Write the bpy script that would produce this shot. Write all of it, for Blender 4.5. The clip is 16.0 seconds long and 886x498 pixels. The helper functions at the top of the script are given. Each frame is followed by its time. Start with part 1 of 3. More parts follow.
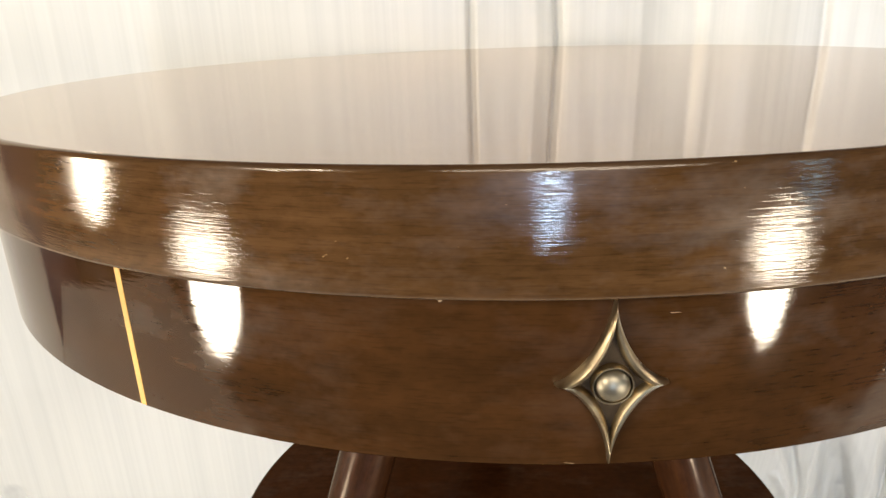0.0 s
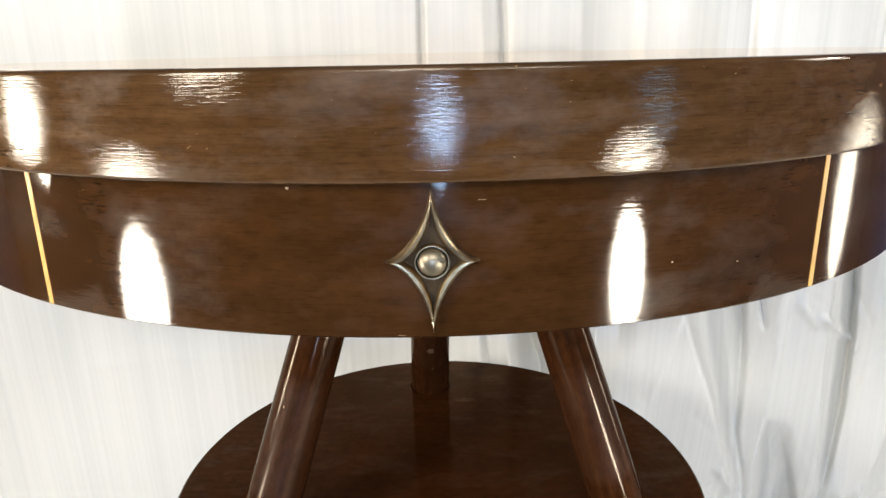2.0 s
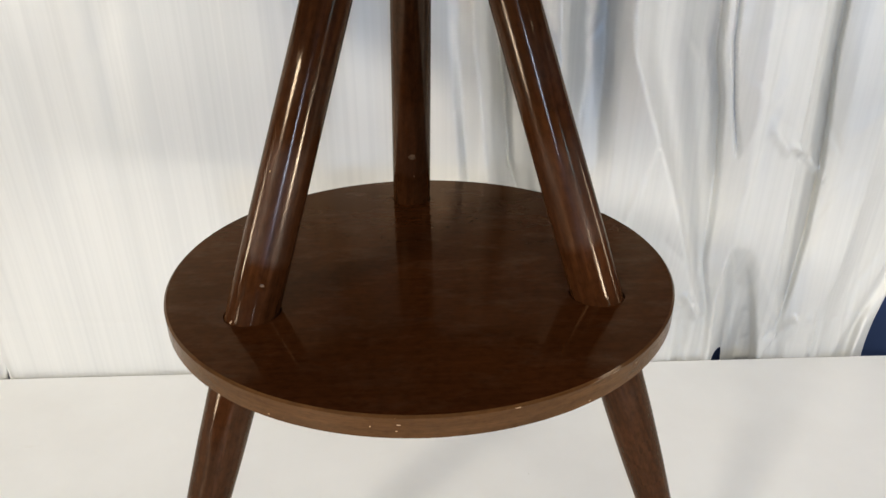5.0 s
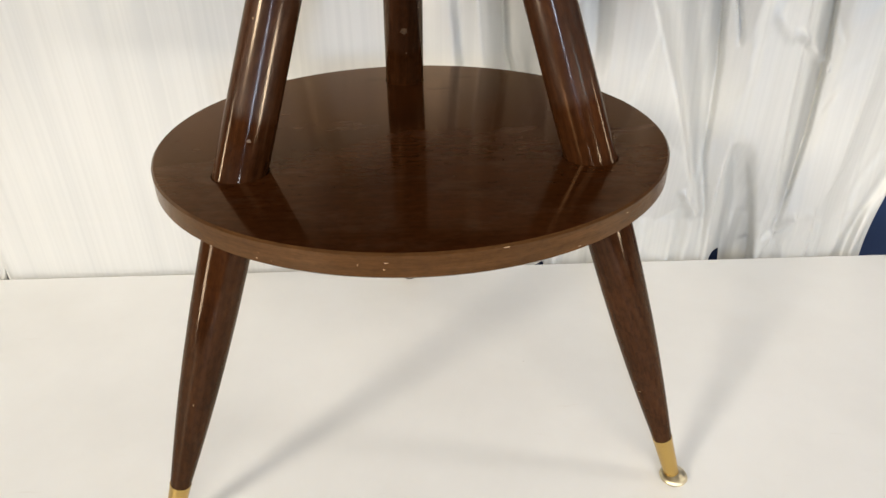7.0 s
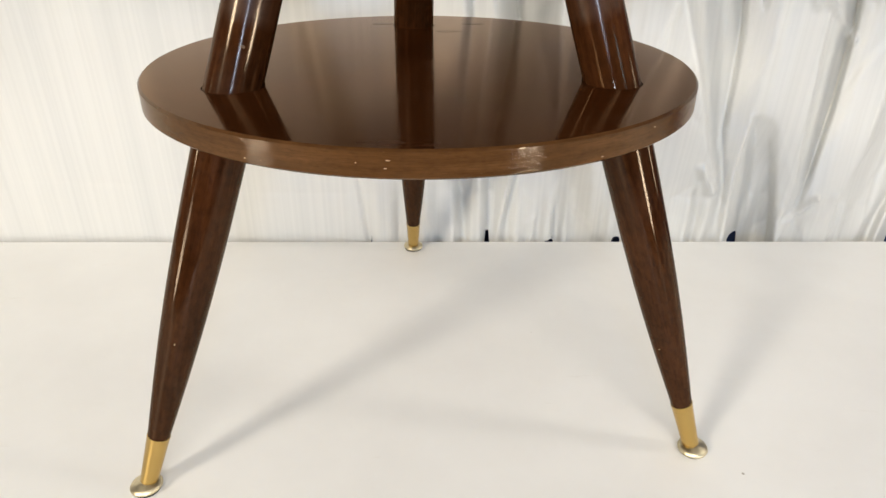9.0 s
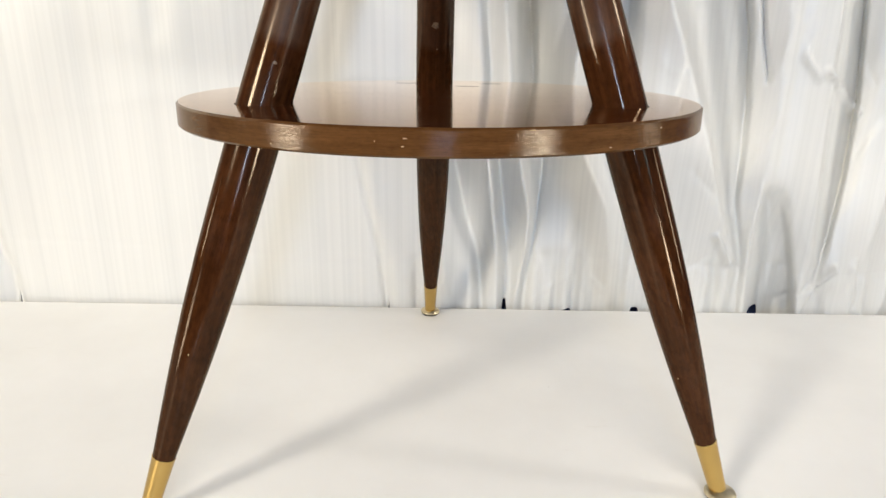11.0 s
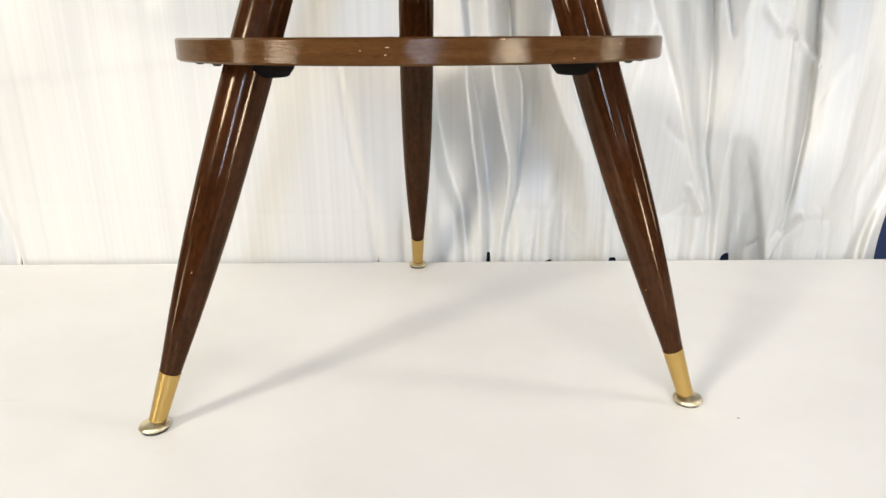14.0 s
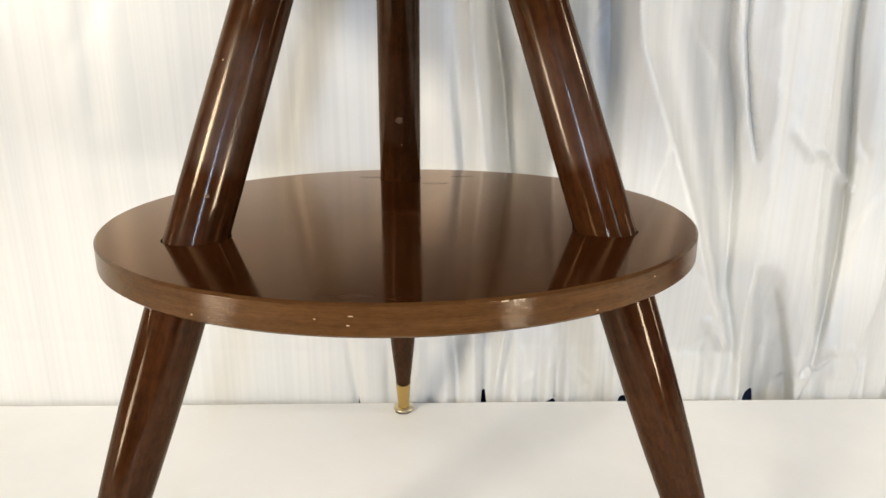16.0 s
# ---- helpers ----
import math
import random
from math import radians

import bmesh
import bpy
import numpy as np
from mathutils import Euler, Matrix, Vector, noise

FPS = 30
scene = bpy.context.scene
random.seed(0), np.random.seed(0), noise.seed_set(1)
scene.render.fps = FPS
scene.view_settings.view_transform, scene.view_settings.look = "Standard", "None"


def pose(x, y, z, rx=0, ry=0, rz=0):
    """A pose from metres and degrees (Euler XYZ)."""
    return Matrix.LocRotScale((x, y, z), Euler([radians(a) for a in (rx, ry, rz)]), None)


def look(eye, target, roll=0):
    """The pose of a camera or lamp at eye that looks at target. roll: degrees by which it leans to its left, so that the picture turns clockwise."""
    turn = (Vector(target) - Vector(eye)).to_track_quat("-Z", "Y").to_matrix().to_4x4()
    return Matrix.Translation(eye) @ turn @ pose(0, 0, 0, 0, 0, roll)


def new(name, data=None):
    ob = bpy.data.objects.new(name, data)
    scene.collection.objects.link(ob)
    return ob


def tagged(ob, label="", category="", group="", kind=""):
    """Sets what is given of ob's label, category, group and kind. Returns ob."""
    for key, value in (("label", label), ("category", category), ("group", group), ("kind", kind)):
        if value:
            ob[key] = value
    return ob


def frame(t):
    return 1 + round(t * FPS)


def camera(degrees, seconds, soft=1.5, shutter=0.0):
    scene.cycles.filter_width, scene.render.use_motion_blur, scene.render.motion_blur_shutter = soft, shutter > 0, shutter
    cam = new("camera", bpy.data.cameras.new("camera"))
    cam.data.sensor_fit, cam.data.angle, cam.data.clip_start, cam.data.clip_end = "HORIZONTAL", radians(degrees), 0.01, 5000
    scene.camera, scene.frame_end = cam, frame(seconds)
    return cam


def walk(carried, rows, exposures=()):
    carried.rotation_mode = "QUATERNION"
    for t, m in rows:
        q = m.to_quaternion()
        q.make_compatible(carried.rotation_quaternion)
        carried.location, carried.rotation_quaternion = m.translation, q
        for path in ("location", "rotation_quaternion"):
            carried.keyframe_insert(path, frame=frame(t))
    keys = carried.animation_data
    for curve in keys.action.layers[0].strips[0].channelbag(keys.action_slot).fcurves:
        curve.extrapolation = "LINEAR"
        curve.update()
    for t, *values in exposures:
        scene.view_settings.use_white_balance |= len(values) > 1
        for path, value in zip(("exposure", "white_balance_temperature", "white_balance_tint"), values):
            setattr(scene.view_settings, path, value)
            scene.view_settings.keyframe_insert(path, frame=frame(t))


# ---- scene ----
cam = camera(66.7, 16.0, soft=1.5)
PATH = [
    (0, (-0.0418, -0.4313, 0.6677), (-0.0455, 0.5140, 0.3415), -2.11),
    (0.5, (-0.0293, -0.4428, 0.6420), (-0.0426, 0.5124, 0.3462), -0.91),
    (1, (-0.0152, -0.4568, 0.6407), (-0.0139, 0.5041, 0.3639), -1.49),
    (1.5, (-0.0010, -0.4693, 0.6384), (-0.0055, 0.4882, 0.3502), -1.55),
    (2, (0.0001, -0.4754, 0.6397), (0.0127, 0.4830, 0.3546), -1.12),
    (2.5, (0.0001, -0.4835, 0.6416), (0.0201, 0.4762, 0.3612), -0.76),
    (3, (0.0008, -0.4934, 0.6335), (0.0315, 0.4607, 0.3355), -0.45),
    (3.5, (-0.0028, -0.4936, 0.6106), (0.0351, 0.4426, 0.2612), 0.19),
    (4, (-0.0040, -0.5027, 0.5993), (0.0419, 0.4248, 0.2283), 0.22),
    (4.2, (-0.0054, -0.5062, 0.5909), (0.0356, 0.4159, 0.2063), -0.24),
    (6.3, (-0.0022, -0.5285, 0.5245), (0.0374, 0.3574, 0.0524), -0.45),
    (6.5, (-0.0013, -0.5304, 0.5201), (0.0325, 0.3501, 0.0374), -0.44),
    (7, (0.0022, -0.5393, 0.5021), (0.0368, 0.3267, 0.0034), -0.75),
    (7.5, (-0.0012, -0.5413, 0.4841), (0.0416, 0.3131, -0.0338), 0.41),
    (8, (-0.0030, -0.5428, 0.4633), (0.0383, 0.3125, -0.0532), 0.75),
    (8.5, (-0.0055, -0.5442, 0.4452), (0.0306, 0.3165, -0.0625), -0.23),
    (8.7, (-0.0016, -0.5336, 0.4376), (0.0318, 0.3352, -0.0563), 0.40),
    (10.8, (0.0053, -0.5696, 0.3619), (0.0102, 0.3762, 0.0373), -0.01),
    (11, (0.0047, -0.5740, 0.3551), (0.0033, 0.3796, 0.0539), 0.65),
    (11.5, (0.0037, -0.5778, 0.3382), (0.0148, 0.3820, 0.0577), 0.13),
    (12, (0.0064, -0.5857, 0.3215), (0.0101, 0.3743, 0.0414), -0.15),
    (12.5, (0.0119, -0.6026, 0.3185), (0.0132, 0.3562, 0.0344), -0.92),
    (13, (0.0121, -0.6253, 0.3143), (0.0198, 0.3308, 0.0215), -0.60),
    (13.5, (0.0130, -0.6360, 0.3149), (0.0298, 0.3203, 0.0231), -0.11),
    (14, (0.0096, -0.6314, 0.3083), (0.0234, 0.3218, 0.0063), -0.30),
    (14.5, (0.0011, -0.6144, 0.3216), (0.0225, 0.3425, 0.0322), 0.68),
    (15, (0.0001, -0.5749, 0.3433), (0.0061, 0.3911, 0.0846), -0.44),
    (15.5, (0.0077, -0.5309, 0.3677), (0.0258, 0.4346, 0.1078), 0.35),
    (16, (0.0172, -0.4918, 0.4102), (0.0415, 0.4733, 0.1494), -0.08),
]

EXPOSURES = [(t, stops, kelvin, 10) for t, stops, kelvin in ((0, -0.20, 6900), (0.5, -0.14, 6700), (1, -0.10, 6600), (2, -0.16, 6450), (3, -0.20, 6450), (4, -0.32, 6450), (6.5, -0.20, 6820), (8, -0.19, 6820), (11, -0.08, 6700), (14, -0.03, 6680), (16, -0.05, 6850))]
walk(cam, [(t, look(eye, target, roll)) for t, eye, target, roll in PATH], EXPOSURES)

# ---------------------------------------------------------------- light
world = bpy.data.worlds.new("room_air")
scene.world = world
world.use_nodes = True
world.node_tree.nodes["Background"].inputs[0].default_value = (0.9, 0.95, 1.0, 1)
world.node_tree.nodes["Background"].inputs[1].default_value = 0.02


def lamp(name, eye, target, wide, high, watts, colour, spread=180):
    data = bpy.data.lights.new(name, "AREA")
    data.shape, data.size, data.size_y, data.energy, data.color = "ELLIPSE", wide, high, watts, colour
    data.spread = radians(spread)
    ob = new(name, data)
    ob.matrix_world = look(eye, target)
    return ob


# key lamp, front left and high; narrow uplights round the bench; added soft fill
lamp("key_lamp", (-3.35, -3.40, 2.20), (0.15, 0.1, 0.20), 1.05, 1.05, 205, (1.0, 0.94, 0.83))
lamp("right_lamp", (1.75, -0.35, 1.15), (0.1, 0, 0.15), 0.26, 0.26, 7.5, (1.0, 0.96, 0.90))
lamp("low_lamp_left", (-1.22, -0.78, 0.15), (-0.1, -0.26, 0.58), 0.25, 0.31, 0.9, (1.0, 0.94, 0.86), 50)
lamp("low_lamp_right", (0.93, -1.23, 0.14), (0.06, -0.27, 0.52), 0.18, 0.30, 1.7, (1.0, 0.95, 0.87), 66)
lamp("far_lamp_left", (-1.75, -0.36, 0.60), (0, -0.1, 0.80), 0.20, 0.50, 1.0, (1.0, 0.93, 0.82), 34)
lamp("far_lamp_right", (1.42, -0.07, 0.34), (0, -0.1, 0.45), 0.14, 0.36, 2.0, (1.0, 0.95, 0.86))
lamp("blue_lamp", (0.05, -1.95, 0.52), (0, 0, 0.5), 0.075, 0.48, 11, (0.42, 0.62, 1.0))
lamp("teal_lamp", (1.31, -1.51, 0.60), (0, 0, 0.6), 0.12, 0.16, 1.0, (0.30, 0.68, 1.0))
# unseen broad fill, added high in front to brighten bench and curtain
lamp("soft_fill_lamp", (0.25, -2.30, 1.80), (0.25, -0.10, 0.1), 2.0, 0.6, 43, (1.0, 0.96, 0.89))


# ---------------------------------------------------------------- materials
def material(name):
    m = bpy.data.materials.new(name)
    m.use_nodes = True
    nt = m.node_tree
    return m, nt, nt.nodes["Principled BSDF"]


def node(nt, kind, **inputs):
    n = nt.nodes.new(kind)
    for key, value in inputs.items():
        n.inputs[key].default_value = value
    return n


def link(nt, a, b):
    nt.links.new(a, b)


def ramp(nt, fac, stops):
    r = nt.nodes.new("ShaderNodeValToRGB")
    while len(r.color_ramp.elements) < len(stops):
        r.color_ramp.elements.new(0.5)
    for e, (p, c) in zip(r.color_ramp.elements, stops):
        e.position, e.color = p, (*c, 1)
    link(nt, fac, r.inputs[0])
    return r.outputs[0]


def stretched(nt, source, scale):
    m = nt.nodes.new("ShaderNodeMapping")
    m.inputs["Scale"].default_value = scale
    link(nt, source, m.inputs["Vector"])
    return m.outputs[0]


def blend(nt, kind, fac, a, b):
    m = nt.nodes.new("ShaderNodeMix")
    m.data_type, m.blend_type = "RGBA", kind
    if isinstance(fac, float):
        m.inputs[0].default_value = fac
    else:
        link(nt, fac, m.inputs[0])
    link(nt, a, m.inputs[6])
    if isinstance(b, tuple):
        m.inputs[7].default_value = (*b, 1)
    else:
        link(nt, b, m.inputs[7])
    return m.outputs[2]


def noise_of(nt, vector, scale, detail=4.0, rough=0.6):
    n = node(nt, "ShaderNodeTexNoise", Scale=scale, Detail=detail, Roughness=rough)
    link(nt, vector, n.inputs["Vector"])
    return n.outputs["Fac"]


def wood(name, dark, mid, light, coat=0.45, coat_rough=0.07, wear=0.0, bump=0.12, fleck_strength=0.7, smudge=1.9, brushed=0.0, amber=(1.0, 0.74, 0.48), streak=1.0, mottling=0.6, steep=1.0, ior=1.45, haze=0.0, dusty=None, clear=0.45):
    """Lacquered walnut whose grain runs along u; u and v are metres. haze: cloudy rubbed patches; dusty: a rubbed stretch of u."""
    m, nt, b = material(name)
    uv = nt.nodes.new("ShaderNodeTexCoord").outputs["UV"]
    figure = noise_of(nt, stretched(nt, uv, (14 / streak, 210 * streak**2, 1)), 1.0, 4, 0.6)
    pores = noise_of(nt, stretched(nt, uv, (110, 1350, 1)), 1.0, 2, 0.55)
    cloud = noise_of(nt, stretched(nt, uv, (7, 13, 1)), 1.0, 3, 0.5)
    colour = ramp(nt, figure, [(0.22, dark), (0.50, mid), (0.80, light)])
    fleck = ramp(nt, pores, [(0.34, (0.38, 0.34, 0.31)), (0.47, (1, 1, 1))])
    colour = blend(nt, "MULTIPLY", fleck_strength, colour, fleck)
    shade = ramp(nt, cloud, [(0.25, (0.68, 0.66, 0.64)), (0.75, (1.25, 1.22, 1.18))])
    colour = blend(nt, "MULTIPLY", 0.8, colour, shade)
    mottle = ramp(nt, noise_of(nt, stretched(nt, uv, (130, 210, 1)), 1.0, 3, 0.6), [(0.34, (0.50, 0.47, 0.45)), (0.56, (1, 1, 1))])
    colour = blend(nt, "MULTIPLY", mottling, colour, mottle)
    if wear:
        spots = noise_of(nt, stretched(nt, uv, (330, 520, 1)), 1.0, 2, 0.5)
        mask = ramp(nt, spots, [(0.735, (0, 0, 0)), (0.78, (wear, wear, wear))])
        colour = blend(nt, "MIX", mask, colour, (0.42, 0.27, 0.13))
    link(nt, colour, b.inputs["Base Color"])
    smear = noise_of(nt, stretched(nt, uv, (14, 30, 1)), 1.0, 4, 0.6)
    gloss = node(nt, "ShaderNodeMapRange", **{"From Min": 0.3, "From Max": 0.75, "To Min": coat_rough * 0.6, "To Max": coat_rough * smudge})
    link(nt, smear, gloss.inputs["Value"])
    b.inputs["Roughness"].default_value = 0.6
    b.inputs["Specular IOR Level"].default_value = 0.0
    lacquer = nt.nodes.new("ShaderNodeBsdfGlossy")
    link(nt, gloss.outputs[0], lacquer.inputs["Roughness"])
    mirror = node(nt, "ShaderNodeFresnel", IOR=ior)
    link(nt, ramp(nt, mirror.outputs[0], [(0.12, amber), (clear, (1, 0.95, 0.9))]), lacquer.inputs["Color"])
    weight = nt.nodes.new("ShaderNodeMath")
    weight.operation = "MULTIPLY"
    weight.inputs[1].default_value = coat
    curve = nt.nodes.new("ShaderNodeMath")
    curve.operation = "POWER"
    curve.inputs[1].default_value = steep
    link(nt, mirror.outputs[0], curve.inputs[0])
    link(nt, curve.outputs[0], weight.inputs[0])
    layers = nt.nodes.new("ShaderNodeMixShader")
    link(nt, weight.outputs[0], layers.inputs[0])
    link(nt, b.outputs[0], layers.inputs[1])
    link(nt, lacquer.outputs[0], layers.inputs[2])
    surface = layers.outputs[0]
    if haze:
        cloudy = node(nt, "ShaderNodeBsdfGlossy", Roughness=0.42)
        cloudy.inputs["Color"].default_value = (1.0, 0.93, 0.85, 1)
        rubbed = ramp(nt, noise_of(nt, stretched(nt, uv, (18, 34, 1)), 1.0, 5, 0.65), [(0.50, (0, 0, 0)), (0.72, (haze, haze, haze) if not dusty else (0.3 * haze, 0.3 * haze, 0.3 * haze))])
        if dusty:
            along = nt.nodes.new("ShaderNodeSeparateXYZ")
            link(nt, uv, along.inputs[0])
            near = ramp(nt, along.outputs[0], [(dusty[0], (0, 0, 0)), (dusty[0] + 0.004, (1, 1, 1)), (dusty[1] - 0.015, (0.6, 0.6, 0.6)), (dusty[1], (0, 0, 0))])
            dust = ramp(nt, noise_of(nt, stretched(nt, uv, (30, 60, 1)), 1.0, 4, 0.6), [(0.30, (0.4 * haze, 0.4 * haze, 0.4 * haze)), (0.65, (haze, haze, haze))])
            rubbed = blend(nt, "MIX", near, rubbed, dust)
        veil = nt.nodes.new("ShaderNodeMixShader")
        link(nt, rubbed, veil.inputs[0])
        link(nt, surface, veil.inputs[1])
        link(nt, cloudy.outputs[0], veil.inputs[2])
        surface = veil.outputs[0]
    link(nt, surface, nt.nodes["Material Output"].inputs["Surface"])
    soft = node(nt, "ShaderNodeBump", Strength=brushed or bump * 0.45, Distance=0.0008)
    orange = noise_of(nt, stretched(nt, uv, (60, 2300, 1) if brushed else (130, 420, 1)), 1.0, 2, 0.5)
    link(nt, orange, soft.inputs["Height"])
    wave = node(nt, "ShaderNodeBump", Strength=bump * 0.3, Distance=0.0006)
    link(nt, pores, wave.inputs["Height"])
    link(nt, soft.outputs[0], wave.inputs["Normal"])
    for target in (b, lacquer, mirror):
        link(nt, wave.outputs[0], target.inputs["Normal"])
    return m


def metal(name, colour, tarnish, rough):
    m, nt, b = material(name)
    where = nt.nodes.new("ShaderNodeTexCoord").outputs["Object"]
    patch = noise_of(nt, where, 90, 4, 0.65)
    fine = noise_of(nt, where, 700, 2, 0.5)
    c = ramp(nt, patch, [(0.35, tarnish), (0.60, colour)])
    link(nt, c, b.inputs["Base Color"])
    r = node(nt, "ShaderNodeMapRange", **{"To Min": rough * 0.6, "To Max": rough * 1.7})
    link(nt, patch, r.inputs["Value"])
    link(nt, r.outputs[0], b.inputs["Roughness"])
    b.inputs["Metallic"].default_value = 1
    w = node(nt, "ShaderNodeBump", Strength=0.03, Distance=0.0003)
    link(nt, fine, w.inputs["Height"])
    link(nt, w.outputs[0], b.inputs["Normal"])
    return m


def plain(name, colour, rough, vary=0.12, scale=6.0, bump=0.0, bump_scale=200.0):
    m, nt, b = material(name)
    where = nt.nodes.new("ShaderNodeTexCoord").outputs["Object"]
    patch = noise_of(nt, where, scale, 5, 0.6)
    lo, hi = (tuple(v * k for v in colour) for k in (1 - vary, 1 + vary))
    link(nt, ramp(nt, patch, [(0.3, lo), (0.7, hi)]), b.inputs["Base Color"])
    b.inputs["Roughness"].default_value = rough
    if bump:
        w = node(nt, "ShaderNodeBump", Strength=bump, Distance=0.001)
        link(nt, noise_of(nt, where, bump_scale, 3, 0.6), w.inputs["Height"])
        link(nt, w.outputs[0], b.inputs["Normal"])
    return m


def satin(name):
    """Silvery white satin with a fine woven stripe that runs up the cloth."""
    m, nt, b = material(name)
    where = nt.nodes.new("ShaderNodeTexCoord").outputs["Object"]
    stripe = noise_of(nt, stretched(nt, where, (150, 0, 0.8)), 1.0, 2, 0.5)
    broad = noise_of(nt, stretched(nt, where, (34, 0, 0.6)), 1.0, 3, 0.55)
    colour = ramp(nt, stripe, [(0.36, (0.680, 0.675, 0.648)), (0.60, (0.722, 0.715, 0.686))])
    tone = ramp(nt, broad, [(0.32, (0.93, 0.937, 0.945)), (0.66, (1, 1, 1))])
    link(nt, blend(nt, "MULTIPLY", 0.8, colour, tone), b.inputs["Base Color"])
    r = node(nt, "ShaderNodeMapRange", **{"From Min": 0.3, "From Max": 0.7, "To Min": 0.42, "To Max": 0.50})
    link(nt, stripe, r.inputs["Value"])
    link(nt, r.outputs[0], b.inputs["Roughness"])
    b.inputs["Metallic"].default_value = 0.2
    return m


def white_board(name):
    """White painted board with faint scuffs and specks."""
    m, nt, b = material(name)
    where = nt.nodes.new("ShaderNodeTexCoord").outputs["Object"]
    cloud = noise_of(nt, where, 5, 5, 0.6)
    colour = ramp(nt, cloud, [(0.3, (0.80, 0.79, 0.765)), (0.7, (0.86, 0.855, 0.835))])
    dots = node(nt, "ShaderNodeTexVoronoi", Scale=16.0)
    link(nt, where, dots.inputs["Vector"])
    speck = ramp(nt, dots.outputs["Distance"], [(0.014, (0.45, 0.42, 0.38)), (0.024, (1, 1, 1))])
    pick = ramp(nt, noise_of(nt, where, 9, 1, 0.5), [(0.60, (0, 0, 0)), (0.62, (1, 1, 1))])
    colour = blend(nt, "MULTIPLY", pick, colour, speck)
    scuff = noise_of(nt, stretched(nt, where, (9, 60, 1)), 1.0, 4, 0.7)
    marks = ramp(nt, scuff, [(0.66, (1, 1, 1)), (0.78, (0.90, 0.88, 0.85))])
    colour = blend(nt, "MULTIPLY", 0.7, colour, marks)
    link(nt, colour, b.inputs["Base Color"])
    b.inputs["Roughness"].default_value = 0.42
    w = node(nt, "ShaderNodeBump", Strength=0.06, Distance=0.002)
    link(nt, noise_of(nt, where, 40, 4, 0.6), w.inputs["Height"])
    link(nt, w.outputs[0], b.inputs["Normal"])
    return m


WOOD_BAND = wood("walnut_band", (0.040, 0.0195, 0.0070), (0.066, 0.0325, 0.0121), (0.094, 0.0480, 0.0190), coat=1.0, wear=0.5, coat_rough=0.04, bump=0.12, smudge=3.6, brushed=0.12, fleck_strength=0.35, mottling=0.45, amber=(1.0, 0.92, 0.80), haze=0.045)
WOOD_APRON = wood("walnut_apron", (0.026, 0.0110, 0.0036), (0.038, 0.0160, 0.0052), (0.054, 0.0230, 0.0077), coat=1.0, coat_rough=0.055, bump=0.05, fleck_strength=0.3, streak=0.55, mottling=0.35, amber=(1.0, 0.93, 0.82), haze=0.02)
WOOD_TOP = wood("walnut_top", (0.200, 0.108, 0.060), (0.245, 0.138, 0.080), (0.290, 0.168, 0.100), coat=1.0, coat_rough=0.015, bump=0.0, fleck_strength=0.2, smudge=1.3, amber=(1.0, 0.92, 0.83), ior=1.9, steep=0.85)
WOOD_SHELF = wood("walnut_shelf", (0.029, 0.0090, 0.0025), (0.036, 0.0113, 0.0033), (0.046, 0.0146, 0.0044), coat=1.95, coat_rough=0.05, bump=0.0, fleck_strength=0.2, smudge=3.6, amber=(1.0, 0.66, 0.42), steep=1.75, mottling=0.5, clear=0.75, haze=0.018)
WOOD_EDGE = wood("walnut_edge", (0.046, 0.0200, 0.0066), (0.070, 0.0310, 0.0106), (0.098, 0.0455, 0.0165), coat=0.6, wear=0.5, coat_rough=0.06, bump=0.3, fleck_strength=0.3, smudge=2.8, amber=(1.0, 0.88, 0.70), brushed=0.14, mottling=0.4)
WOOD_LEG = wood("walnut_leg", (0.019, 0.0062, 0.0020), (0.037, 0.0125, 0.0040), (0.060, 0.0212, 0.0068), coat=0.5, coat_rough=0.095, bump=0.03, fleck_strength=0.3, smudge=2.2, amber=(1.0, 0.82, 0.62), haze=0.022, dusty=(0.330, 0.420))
WOOD_RAW = plain("raw_underside", (0.030, 0.018, 0.010), 0.8)
WOOD_CLEAT = plain("dark_cleat", (0.004, 0.003, 0.0025), 0.9)
WOOD_CLEAT.node_tree.nodes["Principled BSDF"].inputs["Specular IOR Level"].default_value = 0.1
INLAY = plain("maple_inlay", (0.62, 0.36, 0.10), 0.3, 0.2, 60)
BRASS = metal("brass", (0.56, 0.375, 0.125), (0.54, 0.36, 0.12), 0.20)
GLIDE = metal("worn_brass_glide", (0.70, 0.61, 0.42), (0.52, 0.44, 0.28), 0.34)
OLD_BRASS = metal("antique_brass", (0.42, 0.33, 0.20), (0.22, 0.16, 0.09), 0.30)
# brass for the knob, darkened in its colour to stand for a dark reflection
SHADED_BRASS = metal("shaded_brass", (0.30, 0.26, 0.19), (0.20, 0.17, 0.12), 0.36)
# brown-black brass for the backplate inside the rim
DARK_BRASS = metal("dark_brass", (0.085, 0.058, 0.034), (0.030, 0.020, 0.012), 0.5)
RUBBER = plain("black_pad", (0.015, 0.015, 0.015), 0.7)
SATIN = satin("satin_cloth")
BOARD = white_board("white_board")
NAVY = plain("navy_wall", (0.025, 0.050, 0.135), 0.75, 0.15, 4, 0.3, 160)
PLASTER = plain("room_wall", (0.075, 0.068, 0.060), 0.85, 0.1, 2, 0.2, 120)
CEILING = plain("ceiling_paint", (0.40, 0.385, 0.36), 0.9, 0.05, 2)
CARPET = plain("floor_cover", (0.045, 0.036, 0.030), 0.9, 0.2, 12, 0.5, 300)


